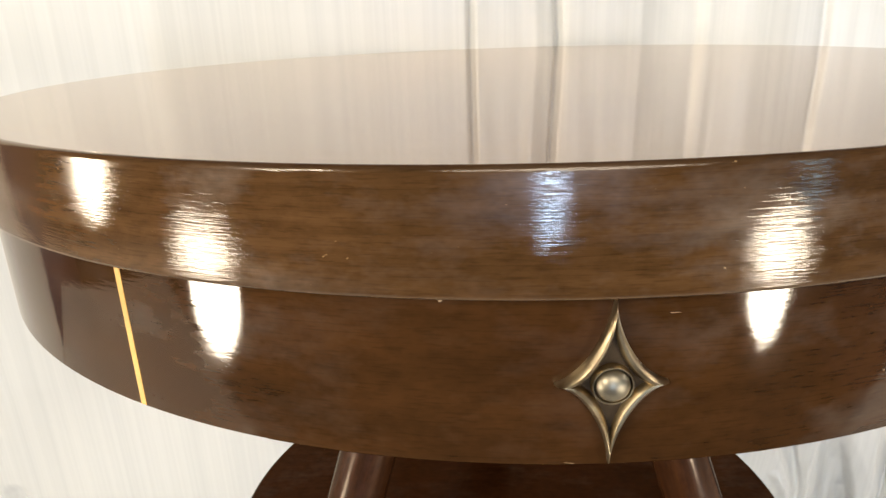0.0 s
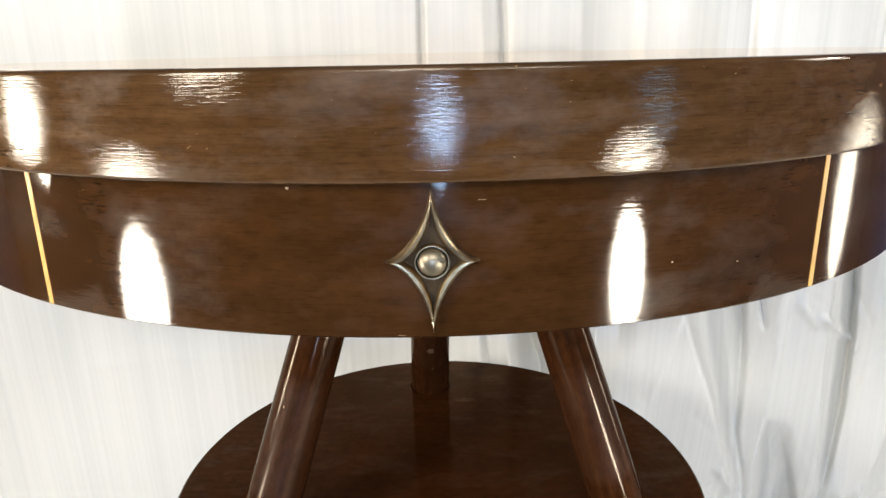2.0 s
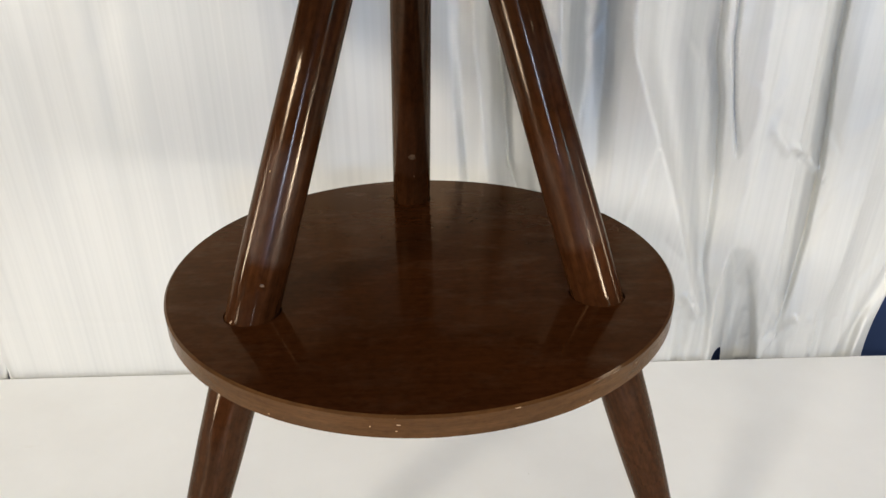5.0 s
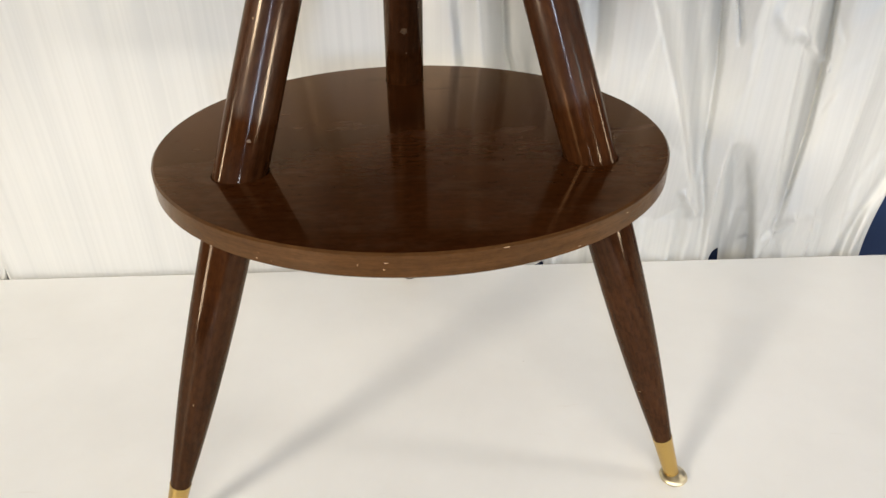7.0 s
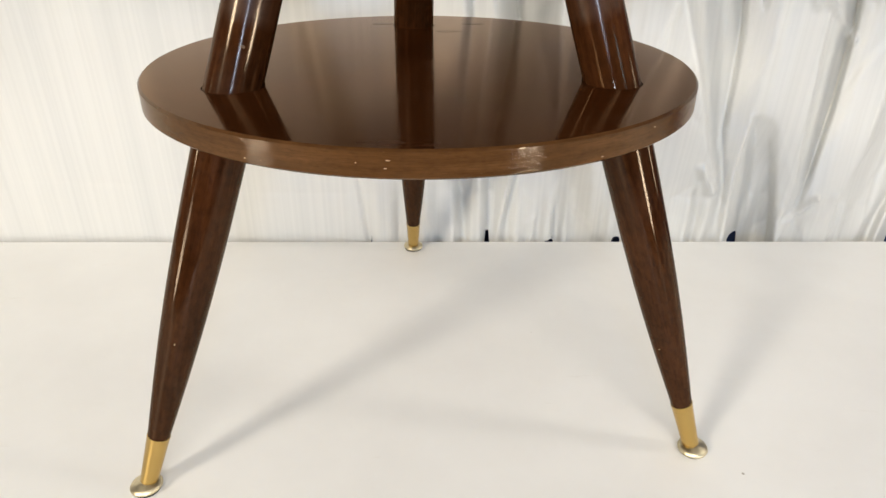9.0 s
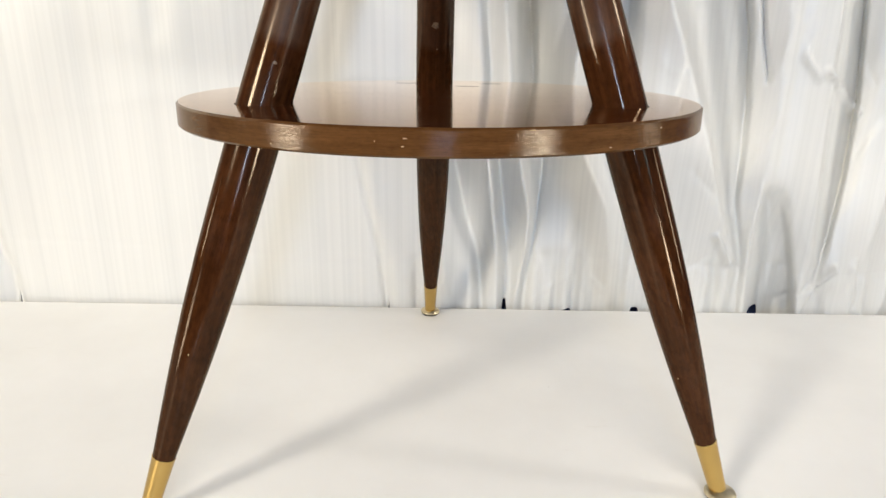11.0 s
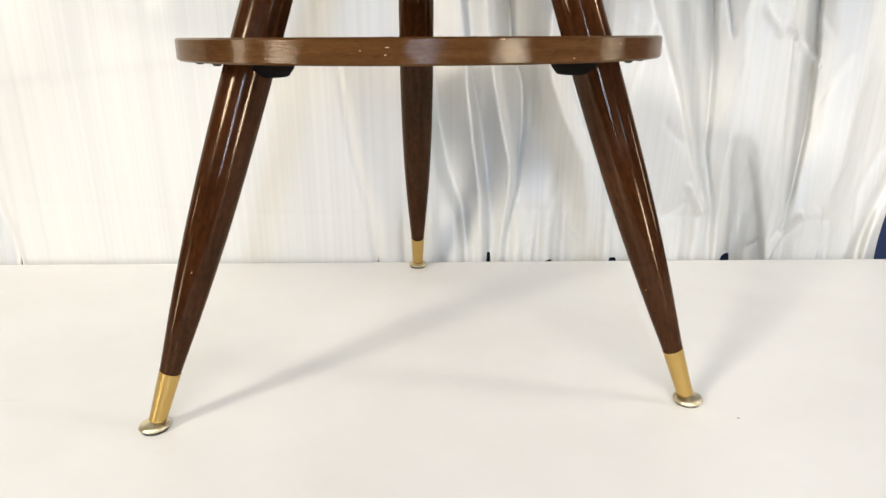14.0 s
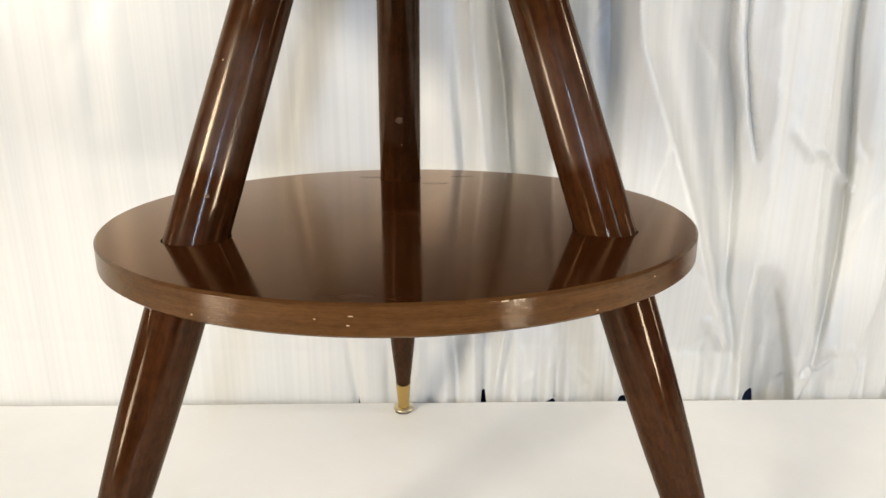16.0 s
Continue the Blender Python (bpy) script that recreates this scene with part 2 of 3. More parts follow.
# ---------------------------------------------------------------- mesh helpers
def finish(name, bm, mat, smooth=True):
    me = bpy.data.meshes.new(name)
    bmesh.ops.recalc_face_normals(bm, faces=bm.faces)
    bm.to_mesh(me)
    bm.free()
    me.materials.append(mat)
    if smooth:
        me.shade_smooth()
        me.set_sharp_from_angle(angle=radians(35))
    return me


def thing(name, bm, mat, label, category, group="", kind="", smooth=True):
    return tagged(new(name, finish(name, bm, mat, smooth)), label, category, group, kind)


def part(name, bm, mat, parent, label="", smooth=True, m=None):
    ob = new(name, finish(name, bm, mat, smooth))
    ob.parent = parent
    if m is not None:
        ob.matrix_basis = m
    return tagged(ob, label)


def box(bm, x0, x1, y0, y1, z0, z1, bevel=0.0):
    made = bmesh.ops.create_cube(bm, size=1, matrix=Matrix.LocRotScale(((x0 + x1) / 2, (y0 + y1) / 2, (z0 + z1) / 2), None, (x1 - x0, y1 - y0, z1 - z0)))
    if bevel:
        edges = list({e for v in made["verts"] for e in v.link_edges})
        bmesh.ops.bevel(bm, geom=edges, offset=bevel, segments=2, affect="EDGES")
    return bm


def lathe(profile, segments=96, along=False, bm=None):
    """A turned body from (radius, height) pairs; u and v in metres. along: the grain runs up the body, else round it."""
    bm = bm or bmesh.new()
    uv = bm.loops.layers.uv.verify()
    rings = []
    for r, z in profile:
        if r < 1e-6:
            rings.append([bm.verts.new((0, 0, z))] * (segments + 1))
        else:
            ring = [bm.verts.new((r * math.cos(a), r * math.sin(a), z)) for a in (2 * math.pi * k / segments for k in range(segments))]
            rings.append(ring + ring[:1])
    run = 0.0
    for (r0, z0), (r1, z1), low, high in zip(profile, profile[1:], rings, rings[1:]):
        step = math.hypot(r1 - r0, z1 - z0)
        flat = abs(z1 - z0) < 0.3 * abs(r1 - r0)
        wide = max(r0, r1)
        for k in range(segments):
            corners, seen = [], set()
            for v, n, h in ((low[k], k, run), (low[k + 1], k + 1, run), (high[k + 1], k + 1, run + step), (high[k], k, run + step)):
                if v not in seen:
                    seen.add(v)
                    corners.append((v, n, h))
            if len(corners) < 3:
                continue
            f = bm.faces.new([c[0] for c in corners])
            for loop, (v, n, h) in zip(f.loops, corners):
                a = 2 * math.pi * n / segments * wide
                loop[uv].uv = (v.co.x, v.co.y) if flat else ((h, a) if along else (a, h))
        run += step
    return bm


# ---------------------------------------------------------------- room
def wall(name, x0, x1, y0, y1, z0, z1, mat, label, category):
    thing(name, box(bmesh.new(), x0, x1, y0, y1, z0, z1), mat, label, category, kind="structure", smooth=False)


BENCH_BACK = 0.2855
wall("wall_north", -4.2, 2.4, 0.46, 0.56, -0.8, 2.6, NAVY, "navy blue painted wall behind the curtain", "wall")
wall("wall_east", 2.4, 2.5, -4.6, 0.56, -0.8, 2.6, NAVY, "navy blue painted side wall", "wall")
wall("wall_west", -4.3, -4.2, -4.6, 0.56, -0.8, 2.6, PLASTER, "plain greyish plaster side wall", "wall")
wall("wall_south", -4.3, 2.5, -4.7, -4.6, -0.8, 2.6, PLASTER, "plain greyish plaster wall behind the camera", "wall")
wall("floor", -4.3, 2.5, -4.7, 0.56, -0.9, -0.8, CARPET, "dull brown floor below the bench", "floor")
wall("ceiling", -4.3, 2.5, -4.7, 0.56, 2.6, 2.75, CEILING, "plain off-white ceiling", "ceiling")

TURN_BACK = Matrix.Translation((-0.3, BENCH_BACK, 0)) @ Matrix.Rotation(radians(-0.6), 4, "Z") @ Matrix.Translation((0.3, -BENCH_BACK, 0))
bench = tagged(new("display_bench"), "white painted display bench with faint scuffs", "bench")
bench.matrix_basis = TURN_BACK
part("bench_top", box(bmesh.new(), -1.9, 1.9, -0.70, BENCH_BACK, -0.032, 0.0, 0.002), BOARD, bench)
part("bench_body", box(bmesh.new(), -1.85, 1.85, -0.66, BENCH_BACK - 0.02, -0.8, -0.032), BOARD, bench, smooth=False)


# ---------------------------------------------------------------- curtain
def smooth_step(a, b, v):
    k = np.clip((v - a) / (b - a), 0, 1)
    return k * k * (3 - 2 * k)


class Cloth:
    """A hanging sheet whose depth towards the viewer is lofted between crease lines, with folds added on top."""

    def __init__(self, columns, z1, nz):
        self.x, self.s = np.meshgrid(columns, np.linspace(0, 1, nz) ** 1.25)
        self.top = z1
        self.foot = np.full_like(self.x, -0.12)
        self.depth = np.zeros_like(self.x)
        self.level()

    def level(self):
        self.z = np.maximum(-0.12 + self.s * (self.top + 0.12), self.foot)

    def gap(self, x, width, height):
        """The hem rises and lets the wall behind show."""
        self.foot += (height + 0.12) * np.exp(-np.abs((self.x - x) / width) ** 6)
        self.level()

    def loft(self, creases):
        """creases: lists of (z, x, depth); the cloth runs flat from each line to the next."""
        levels = self.z
        xs = np.stack([np.interp(levels, *zip(*sorted((z, x) for z, x, d in line))) for line in creases])
        ds = np.stack([np.interp(levels, *zip(*sorted((z, d) for z, x, d in line))) for line in creases])
        xs = np.maximum.accumulate(xs + 1e-5 * np.arange(len(creases))[:, None, None], 0)
        for k in range(len(creases) - 1):
            u = (self.x - xs[k]) / (xs[k + 1] - xs[k])
            inside = (u >= 0) & (u < 1)
            self.depth += np.where(inside, ds[k] + (ds[k + 1] - ds[k]) * u, 0)

    def soften(self, times):
        """Rounds the creases slightly."""
        for n in range(times):
            d = self.depth
            d[:, 1:-1] = 0.25 * d[:, :-2] + 0.5 * d[:, 1:-1] + 0.25 * d[:, 2:]
            d[1:-1] = 0.25 * d[:-2] + 0.5 * d[1:-1] + 0.25 * d[2:]

    def line(self, nodes):
        zs, xs = zip(*sorted((z, x) for x, z in nodes))
        return np.interp(self.z, zs, xs), zs[0], zs[-1]

    def span(self, z0, z1, fade):
        return smooth_step(z0 - fade, z0 + 0.2 * fade, self.z) * (1 - smooth_step(z1 - 0.2 * fade, z1 + fade, self.z))

    def ridge(self, nodes, amount, left, right, fade=0.04):
        """A fold along nodes of (x, z): towards the viewer where amount is above 0, with its own width to each side."""
        xc, z0, z1 = self.line(nodes)
        u = self.x - xc
        k = np.clip(1 - np.abs(u) / (1.9 * np.where(u < 0, left, right)), 0, 1)
        form = k**1.2 if amount > 0 else k * k * (3 - 2 * k)
        self.depth += amount * form * self.span(z0, z1, fade)

    def waves(self, x0, x1, amount, length, seed):
        """Loose wrinkles that run down the cloth."""
        rnd = random.Random(seed)
        total = np.zeros_like(self.x)
        for n in range(7):
            w = length * rnd.uniform(0.55, 1.6)
            lean, sway = rnd.uniform(-0.12, 0.12), rnd.uniform(0, 6.28)
            total += np.sin(2 * np.pi * (self.x + lean * self.z) / w + sway + 0.7 * np.sin(self.z * rnd.uniform(4, 11) + sway))
        self.depth += amount * total / 3 * smooth_step(x0, x0 + 0.15, self.x) * (1 - smooth_step(x1 - 0.05, x1, self.x))


columns = np.concatenate([np.linspace(-1.45, -0.16, 150, endpoint=False), np.linspace(-0.16, 0.645, 420)])
cloth = Cloth(columns, 1.15, 260)
for x, width, height in ((-0.070, 0.0025, 0.006), (0.088, 0.005, 0.010), (0.173, 0.012, 0.001), (0.267, 0.010, 0.002), (0.428, 0.010, 0.003), (0.345, 0.006, -0.006), (-0.588, 0.004, 0.012)):
    cloth.gap(x, width, height)
# folds from the flat stretch to the loose edge: crests, hollows and proud lips, each as (height, place, depth)
cloth.loft([
    [(0, -0.15, 0), (1, -0.15, 0)],
    [(0.80, -0.02, 0.001), (0.35, -0.015, 0.002), (0.20, -0.010, 0.003), (0.08, 0.005, 0.003), (0, 0.015, 0.001)],
    [(0.80, 0.000, 0.000), (0.35, 0.008, -0.002), (0.201, 0.017, -0.008), (0.131, 0.031, -0.008), (0.083, 0.048, -0.005), (0, 0.060, -0.001)],
    [(0.80, 0.030, 0.001), (0.45, 0.040, 0.002), (0.25, 0.055, 0.005), (0.20, 0.060, 0.005), (0.14, 0.068, 0.004), (0.08, 0.075, 0.003), (0, 0.078, 0.001)],
    [(0.80, 0.040, 0.000), (0.45, 0.050, 0.001), (0.25, 0.064, -0.001), (0.20, 0.074, -0.005), (0.14, 0.082, -0.006), (0.08, 0.088, -0.004), (0, 0.086, -0.005)],
    [(0.80, 0.050, 0.002), (0.48, 0.065, 0.006), (0.389, 0.075, 0.006), (0.296, 0.086, 0.006), (0.247, 0.091, 0.007), (0.188, 0.103, 0.007), (0.136, 0.115, 0.006), (0.088, 0.113, 0.004), (0, 0.100, 0.001)],
    [(0.80, 0.075, -0.008), (0.48, 0.092, -0.014), (0.389, 0.106, -0.014), (0.296, 0.113, -0.014), (0.247, 0.128, -0.015), (0.188, 0.130, -0.012), (0.136, 0.126, -0.006), (0.088, 0.121, -0.002), (0, 0.110, -0.001)],
    [(0.80, 0.085, -0.006), (0.48, 0.100, -0.009), (0.389, 0.114, -0.009), (0.296, 0.121, -0.009), (0.247, 0.137, -0.010), (0.188, 0.137, -0.008), (0.136, 0.132, -0.003), (0.088, 0.127, 0.000), (0, 0.125, 0)],
    [(0.80, 0.160, 0.004), (0.48, 0.165, 0.006), (0.42, 0.168, 0.006), (0.30, 0.160, 0.006), (0.252, 0.166, 0.006), (0.198, 0.188, 0.006), (0.146, 0.216, 0.005), (0.08, 0.225, 0.002), (0, 0.225, 0)],
    [(0.80, 0.190, -0.012), (0.48, 0.195, -0.017), (0.42, 0.200, -0.017), (0.35, 0.200, -0.013), (0.30, 0.196, -0.007), (0.252, 0.196, -0.005), (0.198, 0.212, -0.004), (0.146, 0.236, -0.004), (0.08, 0.245, -0.004), (0, 0.250, -0.003)],
    [(0.80, 0.218, -0.014), (0.48, 0.222, -0.020), (0.42, 0.225, -0.020), (0.35, 0.225, -0.011), (0.30, 0.226, -0.005), (0.252, 0.222, -0.001), (0.198, 0.236, 0.000), (0.146, 0.262, 0.000), (0, 0.275, -0.002)],
    [(0.80, 0.230, 0.000), (0.48, 0.236, 0.001), (0.42, 0.239, 0.001), (0.337, 0.240, 0.004), (0.267, 0.243, 0.004), (0.20, 0.262, 0.002), (0.14, 0.290, 0.002), (0, 0.300, 0.001)],
    [(0.80, 0.243, 0.006), (0.467, 0.247, 0.009), (0.429, 0.252, 0.011), (0.342, 0.288, 0.012), (0.25, 0.324, 0.012), (0.21, 0.338, 0.011), (0.138, 0.362, 0.008), (0.077, 0.392, 0.002), (0, 0.392, 0)],
    [(0.80, 0.285, -0.004), (0.43, 0.288, -0.008), (0.342, 0.316, -0.008), (0.25, 0.345, -0.007), (0.21, 0.354, -0.005), (0.138, 0.373, -0.001), (0.077, 0.396, 0), (0, 0.396, 0)],
    [(0.80, 0.320, -0.012), (0.43, 0.325, -0.017), (0.342, 0.345, -0.017), (0.25, 0.364, -0.015), (0.20, 0.370, -0.011), (0.138, 0.378, -0.004), (0.077, 0.399, -0.001), (0, 0.400, 0)],
    [(0.80, 0.345, -0.016), (0.43, 0.358, -0.021), (0.372, 0.371, -0.021), (0.273, 0.381, -0.018), (0.20, 0.383, -0.013), (0.155, 0.384, -0.006), (0.08, 0.4025, -0.001), (0, 0.404, 0)],
    [(0.80, 0.350, -0.006), (0.43, 0.363, -0.006), (0.372, 0.376, -0.006), (0.273, 0.387, -0.005), (0.20, 0.389, -0.004), (0.155, 0.389, 0.000), (0.08, 0.4045, 0.001), (0, 0.407, 0)],
    [(0.80, 0.400, 0.002), (0.43, 0.410, 0.003), (0.25, 0.415, 0.003), (0.175, 0.413, 0.003), (0.107, 0.407, 0.004), (0, 0.411, 0.003)],
    [(0.80, 0.415, 0.002), (0.25, 0.420, 0.003), (0.18, 0.420, 0.003), (0.16, 0.425, -0.004), (0.107, 0.434, -0.012), (0, 0.444, -0.016)],
    [(0.80, 0.425, 0.002), (0.25, 0.430, 0.002), (0.18, 0.430, 0.002), (0.163, 0.440, -0.001), (0.106, 0.455, -0.008), (0, 0.478, -0.013)],
    [(0.80, 0.435, 0.003), (0.25, 0.440, 0.003), (0.18, 0.442, 0.003), (0.163, 0.450, 0.003), (0.106, 0.466, 0.002), (0, 0.488, 0.000)],
    [(0.80, 0.455, 0.004), (0.355, 0.472, 0.005), (0.25, 0.478, 0.005), (0.153, 0.485, 0.005), (0.10, 0.490, 0.004), (0.069, 0.500, 0.003), (0, 0.502, 0.001)],
    [(0.80, 0.492, -0.014), (0.43, 0.501, -0.019), (0.37, 0.5075, -0.020), (0.281, 0.5155, -0.020), (0.182, 0.5165, -0.017), (0.10, 0.512, -0.008), (0.069, 0.508, -0.002), (0, 0.505, 0)],
    [(0.80, 0.497, -0.008), (0.43, 0.506, -0.009), (0.37, 0.5125, -0.009), (0.281, 0.5205, -0.008), (0.182, 0.5215, -0.006), (0.10, 0.517, 0.000), (0.069, 0.514, 0.003), (0, 0.510, 0.001)],
    [(0.80, 0.57, -0.002), (0.15, 0.565, 0.004), (0, 0.555, 0.002)],
    [(0.80, 0.60, 0), (0.15, 0.590, -0.006), (0, 0.580, 0)],
    [(0, 0.66, -0.004), (1, 0.66, -0.006)],
])
cloth.depth *= 2.2 - 1.6 * smooth_step(0.50, 0.62, cloth.z) + 0.7 * (1 - smooth_step(0.14, 0.26, cloth.x)) * (1 - smooth_step(0.40, 0.55, cloth.z))
cloth.soften(1)
cloth.waves(-0.15, 0.70, 0.0011, 0.085, 5)
cloth.waves(-1.5, 0.1, 0.0006, 0.20, 8)
cloth.waves(-0.10, 0.70, 0.00035, 0.035, 11)
# narrow slit, the crossing flaps and the small creases at the hem
cloth.ridge([(0.370, 0.60), (0.376, 0.445), (0.390, 0.362), (0.402, 0.312)], -0.012, 0.0018, 0.0016, 0.012)
cloth.ridge([(0.440, 0.335), (0.459, 0.312)], 0.006, 0.005, 0.003, 0.010)
cloth.ridge([(0.470, 0.318), (0.496, 0.300), (0.522, 0.268)], 0.014, 0.007, 0.0025, 0.008)
cloth.ridge([(0.363, 0.108), (0.386, 0.070)], 0.009, 0.006, 0.003, 0.008)
cloth.ridge([(0.527, 0.064), (0.500, 0.030), (0.490, 0.000)], 0.010, 0.006, 0.003, 0.008)
cloth.ridge([(0.552, 0.070), (0.560, 0.03), (0.556, -0.02)], 0.006, 0.005, 0.003, 0.012)
cloth.ridge([(0.300, 0.09), (0.306, -0.02)], 0.006, 0.010, 0.005, 0.03)
cloth.ridge([(-0.113, 0.26), (-0.101, 0.168), (-0.082, 0.074), (-0.070, -0.03)], -0.0026, 0.004, 0.004, 0.03)
cloth.ridge([(-0.098, 0.24), (-0.086, 0.15), (-0.064, 0.06)], 0.001, 0.008, 0.012, 0.03)
cloth.ridge([(-0.346, 0.50), (-0.349, 0.36)], -0.002, 0.010, 0.012, 0.03)
# creases above the tabletop
cloth.ridge([(-0.009, 0.80), (-0.010, 0.60)], -0.007, 0.002, 0.004, 0.02)
cloth.ridge([(0.070, 0.80), (0.078, 0.64), (0.072, 0.58)], -0.009, 0.002, 0.005, 0.02)
cloth.ridge([(0.240, 0.80), (0.248, 0.62)], -0.008, 0.012, 0.020, 0.02)
# flat stretch: faint creases where the cloth was folded
cloth.ridge([(-0.46, 0.42), (-0.44, 0.27)], -0.0012, 0.014, 0.02, 0.03)
cloth.ridge([(-0.612, 0.10), (-0.598, 0.04), (-0.592, -0.02)], -0.016, 0.006, 0.010, 0.02)
cloth.ridge([(0.634, 0.16), (0.622, 0.05), (0.606, -0.02)], -0.010, 0.006, 0.010, 0.03)
# short sharp creases, thick on the loose side and sparse on the flat one
rnd = random.Random(21)
for n in range(110):
    loose = n < 74
    x, z = (rnd.uniform(0.06, 0.64), rnd.uniform(0.0, 0.55)) if loose else (rnd.uniform(-0.75, -0.10), rnd.uniform(0.02, 0.6))
    long, slant = rnd.uniform(0.015, 0.05), rnd.gauss(0, 0.6)
    size = rnd.uniform(0.0008, 0.0024) * (1.0 if loose else 0.35)
    cloth.ridge([(x - slant * long, z - long), (x + slant * long, z + long)], size * rnd.choice((1, 1, -1)), rnd.uniform(0.0025, 0.008), rnd.uniform(0.002, 0.006), 0.015)
# puckers along the hem
pucker = 0.0032 * np.sin(cloth.x * 2 * np.pi / 0.037 + 2 * np.sin(cloth.x * 31)) + 0.0018 * np.sin(cloth.x * 2 * np.pi / 0.021 + 1)
cloth.depth += pucker * (1 - smooth_step(0.03, 0.10, cloth.z)) * smooth_step(-0.14, 0.02, cloth.x)
seam = 0.072 + 0.006 * np.sin(cloth.x * 9) - 0.018 * cloth.x
cloth.depth -= (0.0008 + 0.0010 * smooth_step(0.1, 0.4, cloth.x)) * np.exp(-(((cloth.z - seam) / 0.0045) ** 2))
fold_line = 0.285 + 0.05 * cloth.x + 0.006 * np.sin(cloth.x * 14)
cloth.depth += 0.0012 * smooth_step(-0.006, 0.006, cloth.z - fold_line) * np.exp(-np.clip(cloth.z - fold_line, 0, None) / 0.15) * (1 - smooth_step(-0.25, -0.05, cloth.x))
lean_out = 0.010 * smooth_step(0.0, 0.5, cloth.z)
away = BENCH_BACK + 0.007 - cloth.depth - lean_out
near_hem = smooth_step(0.02, 0.09, cloth.z)
away = np.maximum(away, BENCH_BACK + 0.002 - 0.03 * near_hem)
# deep folds lap outwards over the lips beside them, and the loose right edge leans out as it rises
lap = 1.13 * np.clip(away - BENCH_BACK - 0.007, 0, None) * smooth_step(-0.05, 0.05, cloth.x)
side = cloth.x * (1 + lap) + 0.035 * smooth_step(0.0, 0.25, cloth.z) * smooth_step(0.53, 0.645, cloth.x)
rows, columns = cloth.x.shape
points = np.stack([side, away, cloth.z], -1).reshape(-1, 3)
index = np.arange(rows * columns).reshape(rows, columns)
quads = np.stack([index[:-1, :-1], index[:-1, 1:], index[1:, 1:], index[1:, :-1]], -1).reshape(-1, 4)
sheet = bpy.data.meshes.new("curtain")
sheet.from_pydata(points.tolist(), [], quads.tolist())
sheet.materials.append(SATIN)
sheet.shade_smooth()
curtain = tagged(new("curtain", sheet), "creased silvery white satin curtain hanging behind the bench", "curtain")
curtain.matrix_basis = TURN_BACK
thick = curtain.modifiers.new("thickness", "SOLIDIFY")
thick.thickness, thick.offset = 0.0014, -1

# ---------------------------------------------------------------- table
FOOT_R, SHELF_LEG_R, SHELF_Z, SHELF_R, SHELF_T = 0.2616, 0.1498, 0.3078, 0.2064, 0.0172
APRON_R, APRON_Z, BAND_R, BAND_Z, TOP_Z = 0.2795, 0.5522, 0.2852, 0.6026, 0.6357
LEG_ANGLES = (-147.2, -27.2, 92.8)
SLOPE = (SHELF_LEG_R - FOOT_R) / SHELF_Z

table = tagged(new("side_table"), "round two-tier walnut side table on three splayed brass-tipped legs", "table")


def arc(r, z, rise, cut, turn, n=5):
    """Points round a softened edge."""
    return [(r + cut * math.cos(a), z + rise * math.sin(a)) for a in (turn[0] + (turn[1] - turn[0]) * k / n for k in range(n + 1))]


half = math.pi / 2
TAPER = 0.0012
band = [(APRON_R - 0.012, BAND_Z), (BAND_R - 0.0015, BAND_Z)]
band += arc(BAND_R - 0.0015, BAND_Z + 0.0015, 0.0015, 0.0015, (-half, 0), 3)
band += [(BAND_R - TAPER / 2, (BAND_Z + TOP_Z) / 2)]
band += arc(BAND_R - TAPER - 0.0018, TOP_Z - 0.0018, 0.0018, 0.0018, (0, half), 4)
part("edge_band", lathe(band, 240), WOOD_BAND, table, "brown walnut edge band with worn patches")
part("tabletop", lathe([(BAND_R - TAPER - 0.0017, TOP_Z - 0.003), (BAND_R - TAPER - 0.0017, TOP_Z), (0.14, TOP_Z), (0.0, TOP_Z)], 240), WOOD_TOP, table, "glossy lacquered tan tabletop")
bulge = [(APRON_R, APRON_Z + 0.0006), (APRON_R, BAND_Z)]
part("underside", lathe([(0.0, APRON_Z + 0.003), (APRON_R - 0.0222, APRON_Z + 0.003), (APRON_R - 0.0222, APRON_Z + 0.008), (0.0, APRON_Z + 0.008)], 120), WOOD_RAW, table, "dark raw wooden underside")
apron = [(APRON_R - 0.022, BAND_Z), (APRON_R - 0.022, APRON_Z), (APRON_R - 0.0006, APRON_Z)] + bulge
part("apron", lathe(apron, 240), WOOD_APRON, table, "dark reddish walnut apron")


def curved_strip(angle, width, z0, z1, r, proud):
    """A thin upright strip let into the round apron."""
    bm = bmesh.new()
    rows_ = []
    for z in (z0, (z0 + z1) / 2, z1):
        ring = []
        for k, out in ((-0.5, -0.001), (-0.45, proud), (0, proud), (0.45, proud), (0.5, -0.001)):
            a = radians(angle) + k * width / r
            ring.append(bm.verts.new(((r + out) * math.cos(a), (r + out) * math.sin(a), z)))
        rows_.append(ring)
    for low, high in zip(rows_, rows_[1:]):
        for k in range(4):
            bm.faces.new((low[k], low[k + 1], high[k + 1], high[k]))
    return bm


for n in range(6):
    part("inlay_strip", curved_strip(-120.2 + 60 * n, 0.0026, APRON_Z + 0.0008, BAND_Z, APRON_R - 0.0002, 0.0004), INLAY, table, "thin honey-coloured inlay strip")


# four-pointed star ornament on the apron
def star_points(w, h, power, n=20):
    out = []
    for q in range(4):
        for k in range(n):
            a = (q + k / n) * half
            c, s = math.cos(a), math.sin(a)
            out.append((w * math.copysign(abs(c) ** power, c), h * math.copysign(abs(s) ** power, s)))
    return out


